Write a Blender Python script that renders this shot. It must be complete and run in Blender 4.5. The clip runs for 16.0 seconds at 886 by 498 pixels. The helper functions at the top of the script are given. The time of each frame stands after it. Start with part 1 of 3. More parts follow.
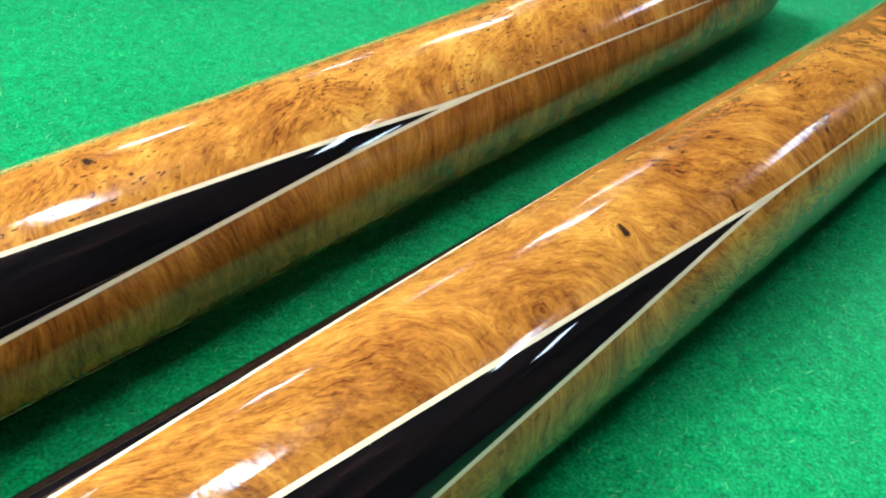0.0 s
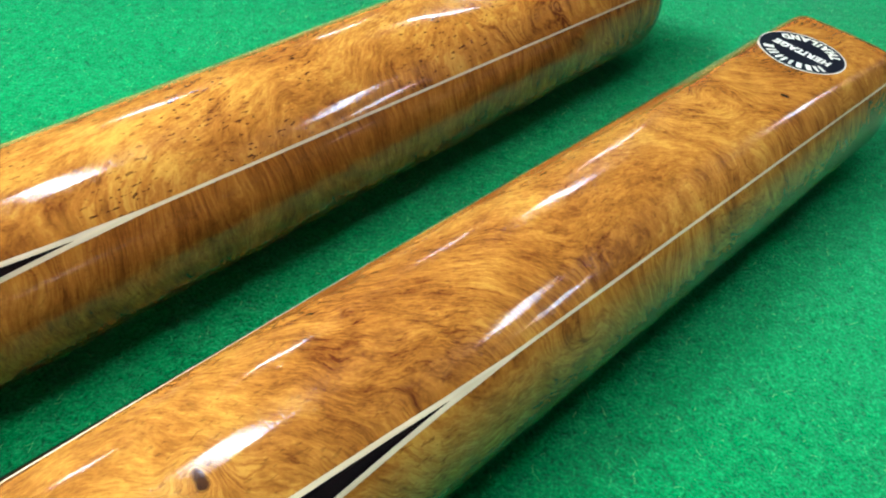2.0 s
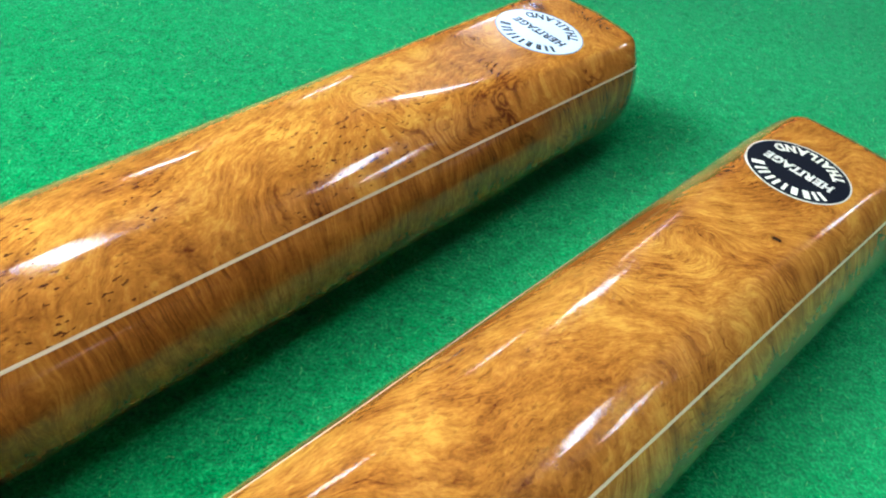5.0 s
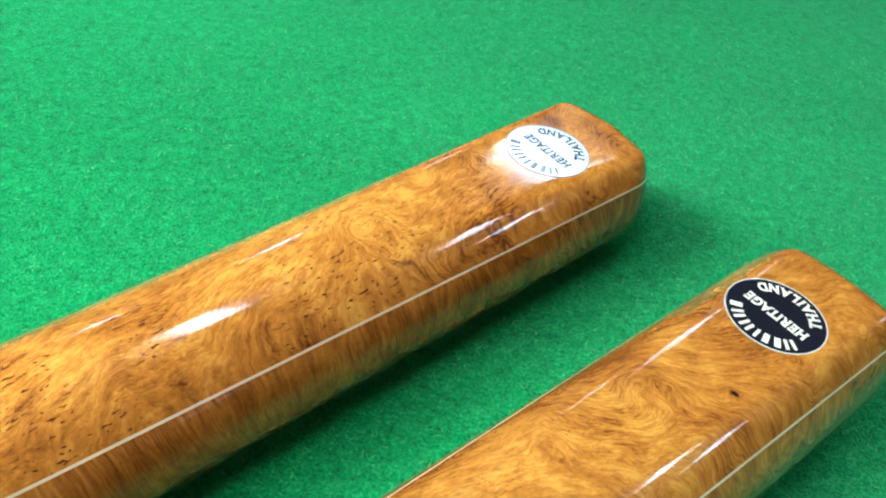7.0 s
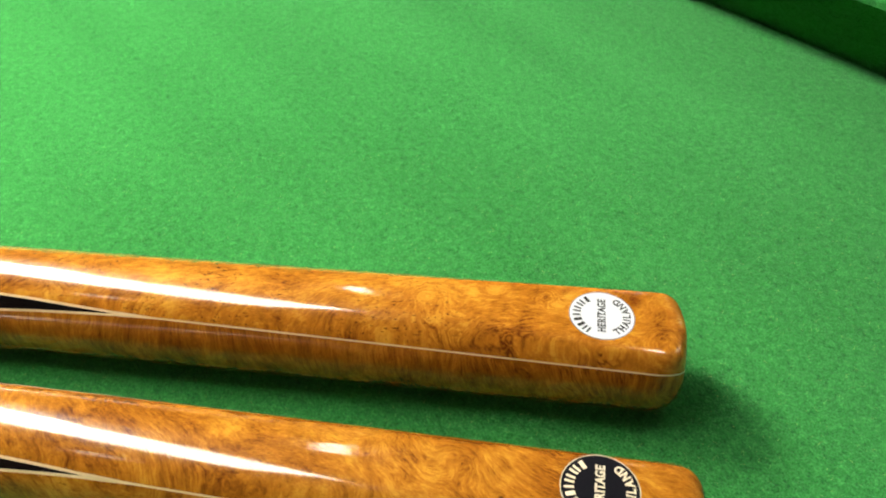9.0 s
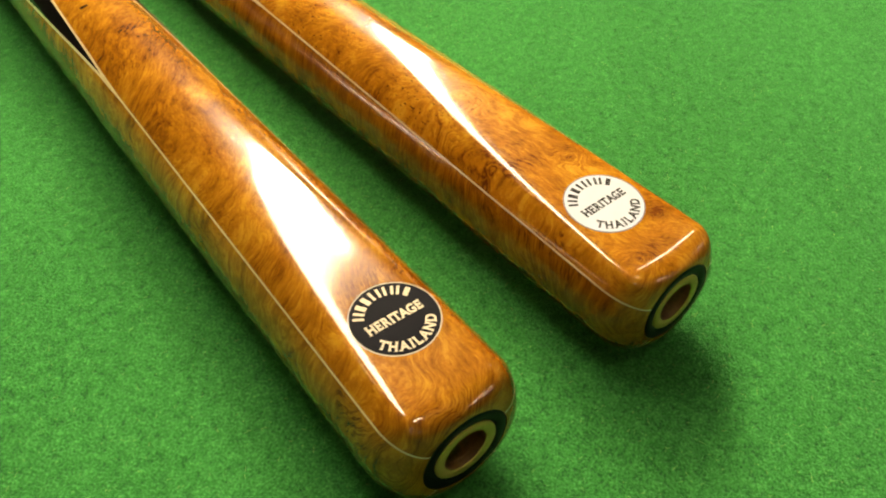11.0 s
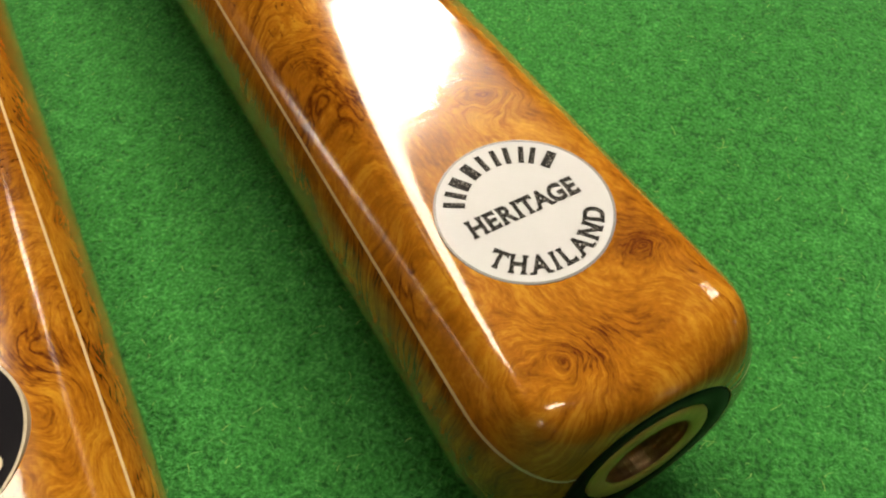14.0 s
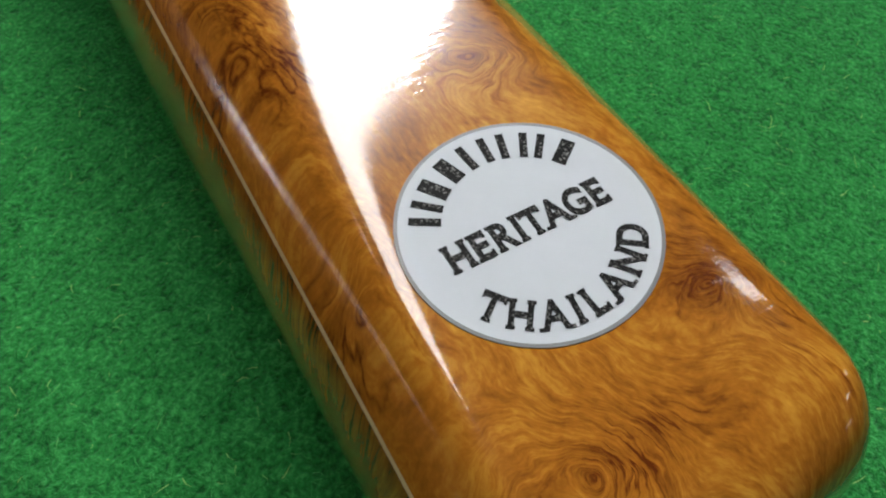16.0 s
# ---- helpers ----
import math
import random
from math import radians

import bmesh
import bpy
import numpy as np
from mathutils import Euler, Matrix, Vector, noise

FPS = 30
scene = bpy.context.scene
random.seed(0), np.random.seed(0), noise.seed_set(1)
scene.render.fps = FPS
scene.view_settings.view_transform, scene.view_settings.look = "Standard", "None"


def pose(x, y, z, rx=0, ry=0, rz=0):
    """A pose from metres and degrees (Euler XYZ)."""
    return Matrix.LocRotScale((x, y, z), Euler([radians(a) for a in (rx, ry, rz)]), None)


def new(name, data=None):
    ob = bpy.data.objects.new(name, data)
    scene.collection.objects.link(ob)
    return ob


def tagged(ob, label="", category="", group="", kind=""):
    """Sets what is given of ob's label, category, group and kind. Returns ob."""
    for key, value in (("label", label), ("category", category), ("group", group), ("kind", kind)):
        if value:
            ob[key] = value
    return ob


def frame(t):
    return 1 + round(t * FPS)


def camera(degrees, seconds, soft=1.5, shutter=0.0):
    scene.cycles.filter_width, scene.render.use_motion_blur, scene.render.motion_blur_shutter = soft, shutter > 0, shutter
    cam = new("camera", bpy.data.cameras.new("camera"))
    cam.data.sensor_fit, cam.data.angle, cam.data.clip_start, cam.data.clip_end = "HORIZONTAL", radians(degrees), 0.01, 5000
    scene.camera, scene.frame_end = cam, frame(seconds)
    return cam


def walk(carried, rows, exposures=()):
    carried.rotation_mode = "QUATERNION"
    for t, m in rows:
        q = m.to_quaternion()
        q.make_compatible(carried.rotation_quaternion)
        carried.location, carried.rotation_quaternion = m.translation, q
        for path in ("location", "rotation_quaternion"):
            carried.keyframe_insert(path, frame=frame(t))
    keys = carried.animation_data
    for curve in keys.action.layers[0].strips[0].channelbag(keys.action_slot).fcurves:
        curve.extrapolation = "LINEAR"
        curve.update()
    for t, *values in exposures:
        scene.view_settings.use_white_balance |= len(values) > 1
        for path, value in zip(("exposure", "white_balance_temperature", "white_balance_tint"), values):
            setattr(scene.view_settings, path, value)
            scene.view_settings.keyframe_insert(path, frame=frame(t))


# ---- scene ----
# Two polished cue butts lying side by side on the green cloth of a snooker table.
SOFT = 2.1
# seconds, stops, kelvin, tint
EXPOSURES = [
    (0.0, 0.74, 4900, 3), (3.5, 0.68, 4900, 3), (6.2, 0.70, 4950, 4), (7.0, 0.77, 5030, 4), (8.0, 0.66, 5300, 4), (8.8, 0.58, 5700, 7),
    (9.2, 0.47, 9300, 11), (9.6, 0.44, 10300, 11), (11.0, 0.44, 9900, 11), (12.0, 0.46, 9500, 12), (12.5, 0.38, 9400, 12),
    (14.0, 0.02, 8700, 13), (14.6, -0.13, 7900, 12), (15.2, -0.19, 7250, 12), (16.0, -0.40, 6350, 10),
]
cam = camera(55.677, 16.0, soft=SOFT, shutter=0.07)
PATH = [
    (0, pose(-0.22963, -0.08115, 0.08538, 51.483, -7.658, -48.365)),
    (0.5, pose(-0.21328, -0.08379, 0.08491, 51.172, -6.890, -48.467)),
    (1, pose(-0.19861, -0.08601, 0.08653, 50.810, -6.317, -48.218)),
    (1.5, pose(-0.18308, -0.08626, 0.08869, 49.653, -6.997, -47.575)),
    (2, pose(-0.16969, -0.08632, 0.09123, 48.381, -6.909, -47.847)),
    (2.5, pose(-0.15837, -0.08601, 0.09146, 48.231, -7.193, -48.331)),
    (3, pose(-0.14874, -0.07794, 0.09057, 48.227, -7.458, -48.886)),
    (3.5, pose(-0.14283, -0.07102, 0.09095, 47.849, -8.729, -47.702)),
    (5.8, pose(-0.13494, -0.06970, 0.08957, 48.857, -8.984, -47.654)),
    (6, pose(-0.14037, -0.07236, 0.09294, 49.082, -9.066, -47.715)),
    (6.5, pose(-0.13241, -0.07226, 0.09635, 48.629, -8.819, -45.976)),
    (7, pose(-0.12302, -0.07452, 0.11200, 47.362, -6.944, -40.817)),
    (7.5, pose(-0.10405, -0.07611, 0.11896, 45.212, -6.518, -31.705)),
    (8, pose(-0.09026, -0.09770, 0.11590, 44.181, -6.466, -18.688)),
    (8.5, pose(-0.07049, -0.10958, 0.13775, 46.148, -1.390, -6.484)),
    (9, pose(-0.03799, -0.14643, 0.16526, 50.131, 0.432, 7.403)),
    (9.5, pose(-0.00015, -0.16900, 0.17592, 49.351, -1.262, 17.887)),
    (9.7, pose(0.02117, -0.17206, 0.17346, 50.673, 2.213, 23.015)),
    (11.8, pose(0.05371, -0.05737, 0.10468, 41.657, -0.609, 59.458)),
    (12, pose(0.04805, -0.05459, 0.09974, 42.105, 0.004, 59.314)),
    (12.5, pose(0.03701, -0.04510, 0.09449, 39.998, -0.870, 59.808)),
    (13, pose(0.02930, -0.03729, 0.09082, 37.528, -1.578, 59.794)),
    (13.5, pose(0.02188, -0.03374, 0.08559, 37.733, -0.758, 60.382)),
    (14, pose(0.01717, -0.03002, 0.07980, 38.009, -0.652, 60.743)),
    (14.5, pose(0.01274, -0.02841, 0.07449, 36.902, -1.889, 60.586)),
    (15, pose(0.01034, -0.02646, 0.07094, 36.756, -3.069, 60.157)),
    (15.5, pose(0.00721, -0.02366, 0.06584, 37.036, -2.831, 59.950)),
    (16, pose(0.00244, -0.02022, 0.06367, 35.901, -1.422, 60.120)),
]
walk(cam, PATH, exposures=EXPOSURES)

# ---- light ----
WHITE_LAMP = (1.0, 0.985, 0.965)
world = bpy.data.worlds.new("world")
scene.world = world
world.use_nodes = True
world.node_tree.nodes["Background"].inputs["Color"].default_value = (0.9, 0.95, 1.0, 1)
world.node_tree.nodes["Background"].inputs["Strength"].default_value = 0.004


# ---- materials ----
class Net:
    """A small helper to write node trees."""

    def __init__(self, name):
        self.mat = bpy.data.materials.new(name)
        self.mat.use_nodes = True
        self.tree = self.mat.node_tree
        self.bsdf = self.tree.nodes["Principled BSDF"]

    def node(self, kind, operation=None, use_clamp=None, rotation_type=None, data_type=None, blend_type=None):
        n = self.tree.nodes.new(kind)
        if operation is not None:
            n.operation = operation
        if use_clamp is not None:
            n.use_clamp = use_clamp
        if rotation_type is not None:
            n.rotation_type = rotation_type
        if data_type is not None:
            n.data_type = data_type
        if blend_type is not None:
            n.blend_type = blend_type
        return n

    def link(self, a, b):
        self.tree.links.new(a, b)

    def put(self, socket, value):
        if isinstance(value, bpy.types.NodeSocket):
            self.link(value, socket)
        else:
            socket.default_value = value

    def math(self, op, a, b=0.0, clamp=False):
        n = self.node("ShaderNodeMath", operation=op, use_clamp=clamp)
        self.put(n.inputs[0], a)
        self.put(n.inputs[1], b)
        return n.outputs[0]

    def vmath(self, op, a, b=(0, 0, 0), scale=None):
        n = self.node("ShaderNodeVectorMath", operation=op)
        self.put(n.inputs[0], a)
        self.put(n.inputs[1], b)
        if scale is not None:
            self.put(n.inputs["Scale"], scale)
        return n.outputs[0]

    def noise(self, vector, scale, detail=2.0, rough=0.5, distortion=0.0, colour=False):
        n = self.node("ShaderNodeTexNoise")
        self.put(n.inputs["Vector"], vector)
        n.inputs["Scale"].default_value = scale
        n.inputs["Detail"].default_value = detail
        n.inputs["Roughness"].default_value = rough
        n.inputs["Distortion"].default_value = distortion
        return n.outputs["Color" if colour else "Fac"]

    def ramp(self, fac, stops):
        n = self.node("ShaderNodeValToRGB")
        self.put(n.inputs[0], fac)
        r = n.color_ramp
        while len(r.elements) < len(stops):
            r.elements.new(0.5)
        for e, (at, colour) in zip(r.elements, stops):
            e.position = at
            e.color = (*colour, 1) if not isinstance(colour, float) else (colour, colour, colour, 1)
        return n.outputs[0]

    def mix(self, fac, a, b, blend="MIX"):
        n = self.node("ShaderNodeMix", data_type="RGBA", blend_type=blend)
        self.put(n.inputs["Factor"], fac)
        self.put(n.inputs[6], a if isinstance(a, bpy.types.NodeSocket) else (*a, 1))
        self.put(n.inputs[7], b if isinstance(b, bpy.types.NodeSocket) else (*b, 1))
        return n.outputs[2]

    def coords(self):
        return self.node("ShaderNodeTexCoord").outputs["Object"]

    def bump(self, height, strength, distance):
        n = self.node("ShaderNodeBump")
        n.inputs["Strength"].default_value = strength
        n.inputs["Distance"].default_value = distance
        self.link(height, n.inputs["Height"])
        self.link(n.outputs[0], self.bsdf.inputs["Normal"])

    def lacquer(self, weight=1.0, rough=0.03):
        self.bsdf.inputs["Coat Weight"].default_value = weight
        self.bsdf.inputs["Coat Roughness"].default_value = rough
        self.bsdf.inputs["Coat IOR"].default_value = 1.56


def plain(name, colour, rough=0.5, metal=0.0, grain=0.0, size=0.002):
    n = Net(name)
    b = n.bsdf
    b.inputs["Roughness"].default_value = rough
    b.inputs["Metallic"].default_value = metal
    if grain:
        v = n.noise(n.coords(), 1 / size, 3.0, 0.6)
        n.put(b.inputs["Base Color"], n.mix(v, [c * (1 - grain) for c in colour], [min(1, c * (1 + grain)) for c in colour]))
    else:
        b.inputs["Base Color"].default_value = (*colour, 1)
    return n.mat


def burl_material(name, shift, angle, swirl, tones, pores, eyes=()):
    """Golden burl veneer: fibres that flow at an angle (degrees) to the cue and curl where the wood is burled, short dark pores,
    ringed eyes and pin knots, under thick clear lacquer. swirl: how strongly the fibres curl; pores: how many pores show.
    eyes: place on the cue in metres, radius, strength of the rings, radius of the dark heart."""
    n = Net(name)
    here = n.coords()
    deep, mid, pale = tones
    p = n.vmath("ADD", here, shift)
    half = (0.5, 0.5, 0.5)
    w1 = n.vmath("SUBTRACT", n.noise(p, 45.0, 2.0, 0.5, colour=True), half)
    w2 = n.vmath("SUBTRACT", n.noise(p, 190.0, 2.0, 0.5, colour=True), half)
    w3 = n.vmath("SUBTRACT", n.noise(p, 900.0, 2.0, 0.5, colour=True), half)
    p1 = n.vmath("ADD", p, n.vmath("SCALE", w1, scale=0.012))
    p2 = n.vmath("ADD", n.vmath("ADD", p, n.vmath("SCALE", w2, scale=0.0011)), n.vmath("SCALE", w3, scale=0.00022))
    axes = n.node("ShaderNodeSeparateXYZ")
    n.link(p2, axes.inputs[0])
    round_way = n.math("ADD", n.math("MULTIPLY", axes.outputs[1], -1.0), n.math("MULTIPLY", axes.outputs[2], 0.8))
    # the fibres are the contours of a slow field: a slant, wide bends, and small curls in burled patches
    c, d = math.cos(radians(angle)), math.sin(radians(angle))
    field = n.math("ADD", n.math("MULTIPLY", axes.outputs[0], d), n.math("MULTIPLY", round_way, c))
    field = n.math("ADD", field, n.math("MULTIPLY", n.noise(p2, 26.0, 1.0, 0.5), 0.040 * swirl))
    burled = n.ramp(n.noise(p1, 48.0, 1.0), [(0.42, 0.0), (0.60, 1.0)])
    curls = n.math("SUBTRACT", n.noise(p2, 105.0, 1.5, 0.55), 0.5)
    up = n.node("ShaderNodeSeparateXYZ")
    n.link(p1, up.inputs[0])
    from_end = n.math("SUBTRACT", shift[0], up.outputs[0])
    burled = n.math("MULTIPLY", burled, n.ramp(from_end, [(0.035, 1.0), (0.075, 0.40)]))
    field = n.math("ADD", field, n.math("MULTIPLY", n.math("MULTIPLY", curls, burled), 0.019 * swirl))
    rings = 0.0
    heart = 0.0
    for place, radius, strength, core in eyes:
        off = n.vmath("SUBTRACT", n.vmath("ADD", here, n.vmath("ADD", n.vmath("SCALE", w2, scale=0.0045), n.vmath("SCALE", w3, scale=0.0006))), place)
        off = n.vmath("MULTIPLY", off, (1.1, 0.9, 0.6))
        far = n.node("ShaderNodeVectorMath", operation="LENGTH")
        n.link(off, far.inputs[0])
        dist = far.outputs["Value"]
        fade = n.math("SUBTRACT", 1.0, n.math("DIVIDE", dist, radius), True)
        square = n.math("MULTIPLY", fade, fade)
        field = n.math("ADD", field, n.math("MULTIPLY", square, radius * 1.5))
        rings = n.math("SUBTRACT", rings, n.math("MULTIPLY", square, strength * 1.3))
        if core:
            heart = n.math("MAXIMUM", heart, n.math("MULTIPLY", n.math("SUBTRACT", 1.0, n.math("DIVIDE", dist, core), True), 2.0, True))

    def along(ratio):
        """Space with the field across the fibre and the cue's own axes, shortened, along it."""
        v = n.node("ShaderNodeCombineXYZ")
        n.link(field, v.inputs[0])
        n.put(v.inputs[1], n.math("MULTIPLY", axes.outputs[0], ratio))
        n.put(v.inputs[2], n.math("MULTIPLY", round_way, ratio))
        return v.outputs[0]

    def centred(socket, amount):
        return n.math("MULTIPLY", n.math("SUBTRACT", socket, 0.5), amount)

    cloud = n.noise(p1, 70.0, 4.0, 0.62)
    satin = n.noise(along(0.6), 170.0, 3.0, 0.6)
    band = n.noise(along(0.30), 620.0, 3.0, 0.6)
    fibre = n.noise(along(0.20), 2000.0, 3.0, 0.65)
    hair = n.noise(along(0.22), 5200.0, 2.0, 0.65)
    tone = n.math("ADD", 0.52, centred(cloud, 0.64))
    for socket, amount in ((satin, 0.34), (band, 0.37), (fibre, 0.41), (hair, 0.30), (n.noise(p, 2600.0, 2.0, 0.6), 0.12)):
        tone = n.math("ADD", tone, centred(socket, amount))
    # thin dark growth lines, in bundles
    crease = n.math("ABSOLUTE", n.math("SUBTRACT", n.noise(along(0.16), 1100.0, 2.0, 0.5), 0.5))
    crease = n.math("SUBTRACT", 1.0, n.math("MULTIPLY", crease, 20.0), True)
    veil = n.ramp(n.noise(p1, 85.0, 1.0), [(0.45, 0.0), (0.62, 1.0)])
    tone = n.math("SUBTRACT", tone, n.math("MULTIPLY", n.math("MULTIPLY", crease, veil), n.ramp(from_end, [(0.03, 0.21), (0.07, 0.12)])))
    tone = n.math("ADD", tone, rings)
    colour = n.ramp(tone, [(0.25, deep), (0.50, mid), (0.74, pale)])
    # dark pores, short and lying along the fibre, in patches
    slant = n.node("ShaderNodeMapping")
    slant.inputs["Rotation"].default_value = (0, 0, radians(angle))
    slant.inputs["Scale"].default_value = (0.36, 1.0, 1.0)
    n.link(p2, slant.inputs["Vector"])
    pore = n.ramp(n.noise(slant.outputs[0], 2300.0, 1.0, 0.5), [(0.645, 0.0), (0.68, 1.0)])
    patch = n.ramp(n.noise(p1, 60.0, 1.0, 0.5), [(0.40, 0.10), (0.55, 1.0)])
    open_grain = n.ramp(from_end, [(0.042, 0.10), (0.064, 1.0)])
    pore = n.math("MULTIPLY", n.math("MULTIPLY", pore, patch), open_grain)
    colour = n.mix(n.math("MULTIPLY", pore, pores), colour, (0.045, 0.011, 0.003))
    colour = n.mix(n.math("MULTIPLY", heart, 0.92), colour, (0.022, 0.008, 0.004))
    n.link(colour, n.bsdf.inputs["Base Color"])
    n.bsdf.inputs["Roughness"].default_value = 0.24
    n.bsdf.inputs["Specular IOR Level"].default_value = 0.10
    n.lacquer(0.76, 0.022)
    # the lacquer sinks a little over the open grain and carries fine rubbing marks
    rub = n.node("ShaderNodeMapping")
    rub.inputs["Rotation"].default_value = (0, 0, radians(24))
    rub.inputs["Scale"].default_value = (1.0, 0.05, 0.3)
    n.link(here, rub.inputs["Vector"])
    marks = n.noise(rub.outputs[0], 3400.0, 2.0, 0.7)
    # rubbed streaks where the polish is duller
    dull = n.ramp(n.noise(rub.outputs[0], 2300.0, 3.0, 0.65), [(0.57, 0.018), (0.74, 0.060)])
    n.link(dull, n.bsdf.inputs["Coat Roughness"])
    height = n.math("ADD", n.math("MULTIPLY", fibre, 0.34), n.math("MULTIPLY", marks, 0.42))
    height = n.math("SUBTRACT", height, n.math("MULTIPLY", pore, 0.5))
    fine = n.node("ShaderNodeBump")
    fine.inputs["Strength"].default_value = 0.13
    fine.inputs["Distance"].default_value = 0.0001
    n.link(height, fine.inputs["Height"])
    n.link(fine.outputs[0], n.bsdf.inputs["Coat Normal"])
    return n.mat


def ebony_material():
    n = Net("ebony")
    p = n.vmath("MULTIPLY", n.coords(), (0.05, 1.0, 1.0))
    streak = n.noise(p, 900.0, 3.0, 0.6, 0.4)
    n.put(n.bsdf.inputs["Base Color"], n.ramp(streak, [(0.42, (0.0025, 0.002, 0.002)), (0.62, (0.007, 0.004, 0.0035)), (0.78, (0.026, 0.011, 0.006))]))
    n.bsdf.inputs["Roughness"].default_value = 0.5
    n.bsdf.inputs["Specular IOR Level"].default_value = 0.02
    n.lacquer(0.76, 0.022)
    return n.mat


def pale_wood_material(name, colour):
    n = Net(name)
    p = n.vmath("MULTIPLY", n.coords(), (0.08, 1.0, 1.0))
    v = n.noise(p, 1800.0, 3.0, 0.6)
    n.put(n.bsdf.inputs["Base Color"], n.mix(v, [c * 0.7 for c in colour], [min(1, c * 1.25) for c in colour]))
    n.bsdf.inputs["Roughness"].default_value = 0.5
    n.bsdf.inputs["Specular IOR Level"].default_value = 0.02
    n.lacquer(0.76, 0.022)
    return n.mat


def cloth_material():
    """Napped green wool: soft mottling, short fibre flecks, faint brushed streaks."""
    n = Net("green_baize")
    p = n.coords()
    fleck = n.noise(n.vmath("ADD", p, n.vmath("SCALE", n.noise(p, 500.0, 2.0, 0.5, colour=True), scale=0.0012)), 1900.0, 3.0, 0.65)
    mottle = n.noise(p, 420.0, 3.0, 0.6, 0.6)
    swirl = n.vmath("ADD", p, n.vmath("SCALE", n.noise(p, 14.0, 2.0, 0.5, colour=True), scale=0.02))
    turned = n.node("ShaderNodeMapping")
    turned.inputs["Rotation"].default_value = (0, 0, radians(45))
    turned.inputs["Scale"].default_value = (0.25, 1.0, 1.0)
    n.link(swirl, turned.inputs["Vector"])
    brushed = n.noise(turned.outputs[0], 24.0, 2.0, 0.5)
    tone = n.math("ADD", n.math("MULTIPLY", fleck, 0.60), n.math("MULTIPLY", mottle, 0.26))
    tone = n.math("ADD", tone, n.math("SUBTRACT", n.math("MULTIPLY", brushed, 0.10), 0.01))
    colour = n.ramp(tone, [(0.36, (0.0072, 0.0790, 0.0145)), (0.5, (0.0220, 0.1970, 0.0400)), (0.65, (0.0590, 0.3520, 0.0900))])
    n.link(colour, n.bsdf.inputs["Base Color"])
    n.bsdf.inputs["Roughness"].default_value = 0.95
    n.bsdf.inputs["Specular IOR Level"].default_value = 0.02
    n.bsdf.inputs["Sheen Weight"].default_value = 0.08
    n.bsdf.inputs["Sheen Roughness"].default_value = 0.5
    n.bsdf.inputs["Sheen Tint"].default_value = (0.70, 1.0, 0.85, 1)
    n.bump(n.math("ADD", fleck, n.math("MULTIPLY", mottle, 0.6)), 0.8, 0.0010)
    return n.mat


def lamp_material(name, strength):
    m = bpy.data.materials.new(name)
    m.use_nodes = True
    b = m.node_tree.nodes["Principled BSDF"]
    b.inputs["Base Color"].default_value = (0.8, 0.8, 0.8, 1)
    b.inputs["Emission Color"].default_value = (*WHITE_LAMP, 1)
    b.inputs["Emission Strength"].default_value = strength
    return m


HONEY = ((0.088, 0.0190, 0.0025), (0.294, 0.1060, 0.0108), (0.500, 0.2400, 0.0280))
GOLD = ((0.072, 0.0154, 0.0022), (0.254, 0.0905, 0.0094), (0.442, 0.2080, 0.0240))
RUSSET = ((0.060, 0.0126, 0.0016), (0.226, 0.0735, 0.0072), (0.404, 0.1740, 0.0185))
# the four veneers of each butt: on top, towards the near cushion's far side, below, and at the back
BURLS = {
    "white": [
        burl_material("honey_burl", (0.31, 0.12, 0.05), 14, 0.6, HONEY, 0.9, [
            ((-0.0068, -0.0058, 0.0110), 0.0060, 0.13, 0.0), ((-0.0123, 0.0061, 0.0113), 0.0045, 0.13, 0.0), ((-0.0615, -0.0005, 0.0137), 0.0095, -0.05, 0.0),
            ((-0.0335, 0.004, 0.012), 0.005, 0.05, 0.0), ((-0.190, 0.0, 0.0138), 0.005, 0.08, 0.0009),
        ]),
        burl_material("russet_burl", (0.87, 0.42, 0.61), 74, 0.5, RUSSET, 0.25, [((-0.126, -0.0115, -0.006), 0.004, 0.10, 0.0011), ((-0.118, -0.012, 0.003), 0.0035, 0.10, 0.0007)]),
        burl_material("brown_burl", (1.11, 0.27, 0.93), 40, 1.0, RUSSET, 0.5),
        burl_material("gold_burl", (1.39, 0.83, 0.17), -30, 1.0, GOLD, 0.6),
    ],
    "black": [
        burl_material("knotty_burl", (1.73, 0.55, 0.31), -30, 0.95, GOLD, 0.35, [
            ((-0.0396, -0.0042, 0.0123), 0.0024, 0.10, 0.0008), ((-0.0470, 0.0025, 0.0125), 0.0100, 0.15, 0.0), ((-0.066, 0.004, 0.0138), 0.0042, 0.03, 0.0),
            ((-0.148, -0.004, 0.0134), 0.004, 0.10, 0.0008),
        ]),
        burl_material("amber_burl", (2.21, 0.14, 0.47), 30, 0.8, GOLD, 0.5, [((-0.092, -0.0125, -0.003), 0.004, 0.12, 0.0011), ((-0.085, -0.0105, 0.0085), 0.002, 0.10, 0.0006)]),
        burl_material("umber_burl", (2.57, 0.91, 0.38), 60, 1.0, RUSSET, 0.5),
        burl_material("tawny_burl", (2.83, 0.33, 0.72), 12, 0.9, GOLD, 0.6),
    ],
}
EBONY = ebony_material()
MAPLE = pale_wood_material("maple_veneer", (0.560, 0.425, 0.245))
ASH = pale_wood_material("ash", (0.55, 0.38, 0.2))
BAIZE = cloth_material()
BRASS = plain("brass", (0.50, 0.36, 0.105), 0.5, 0.45, 0.25, 0.0008)
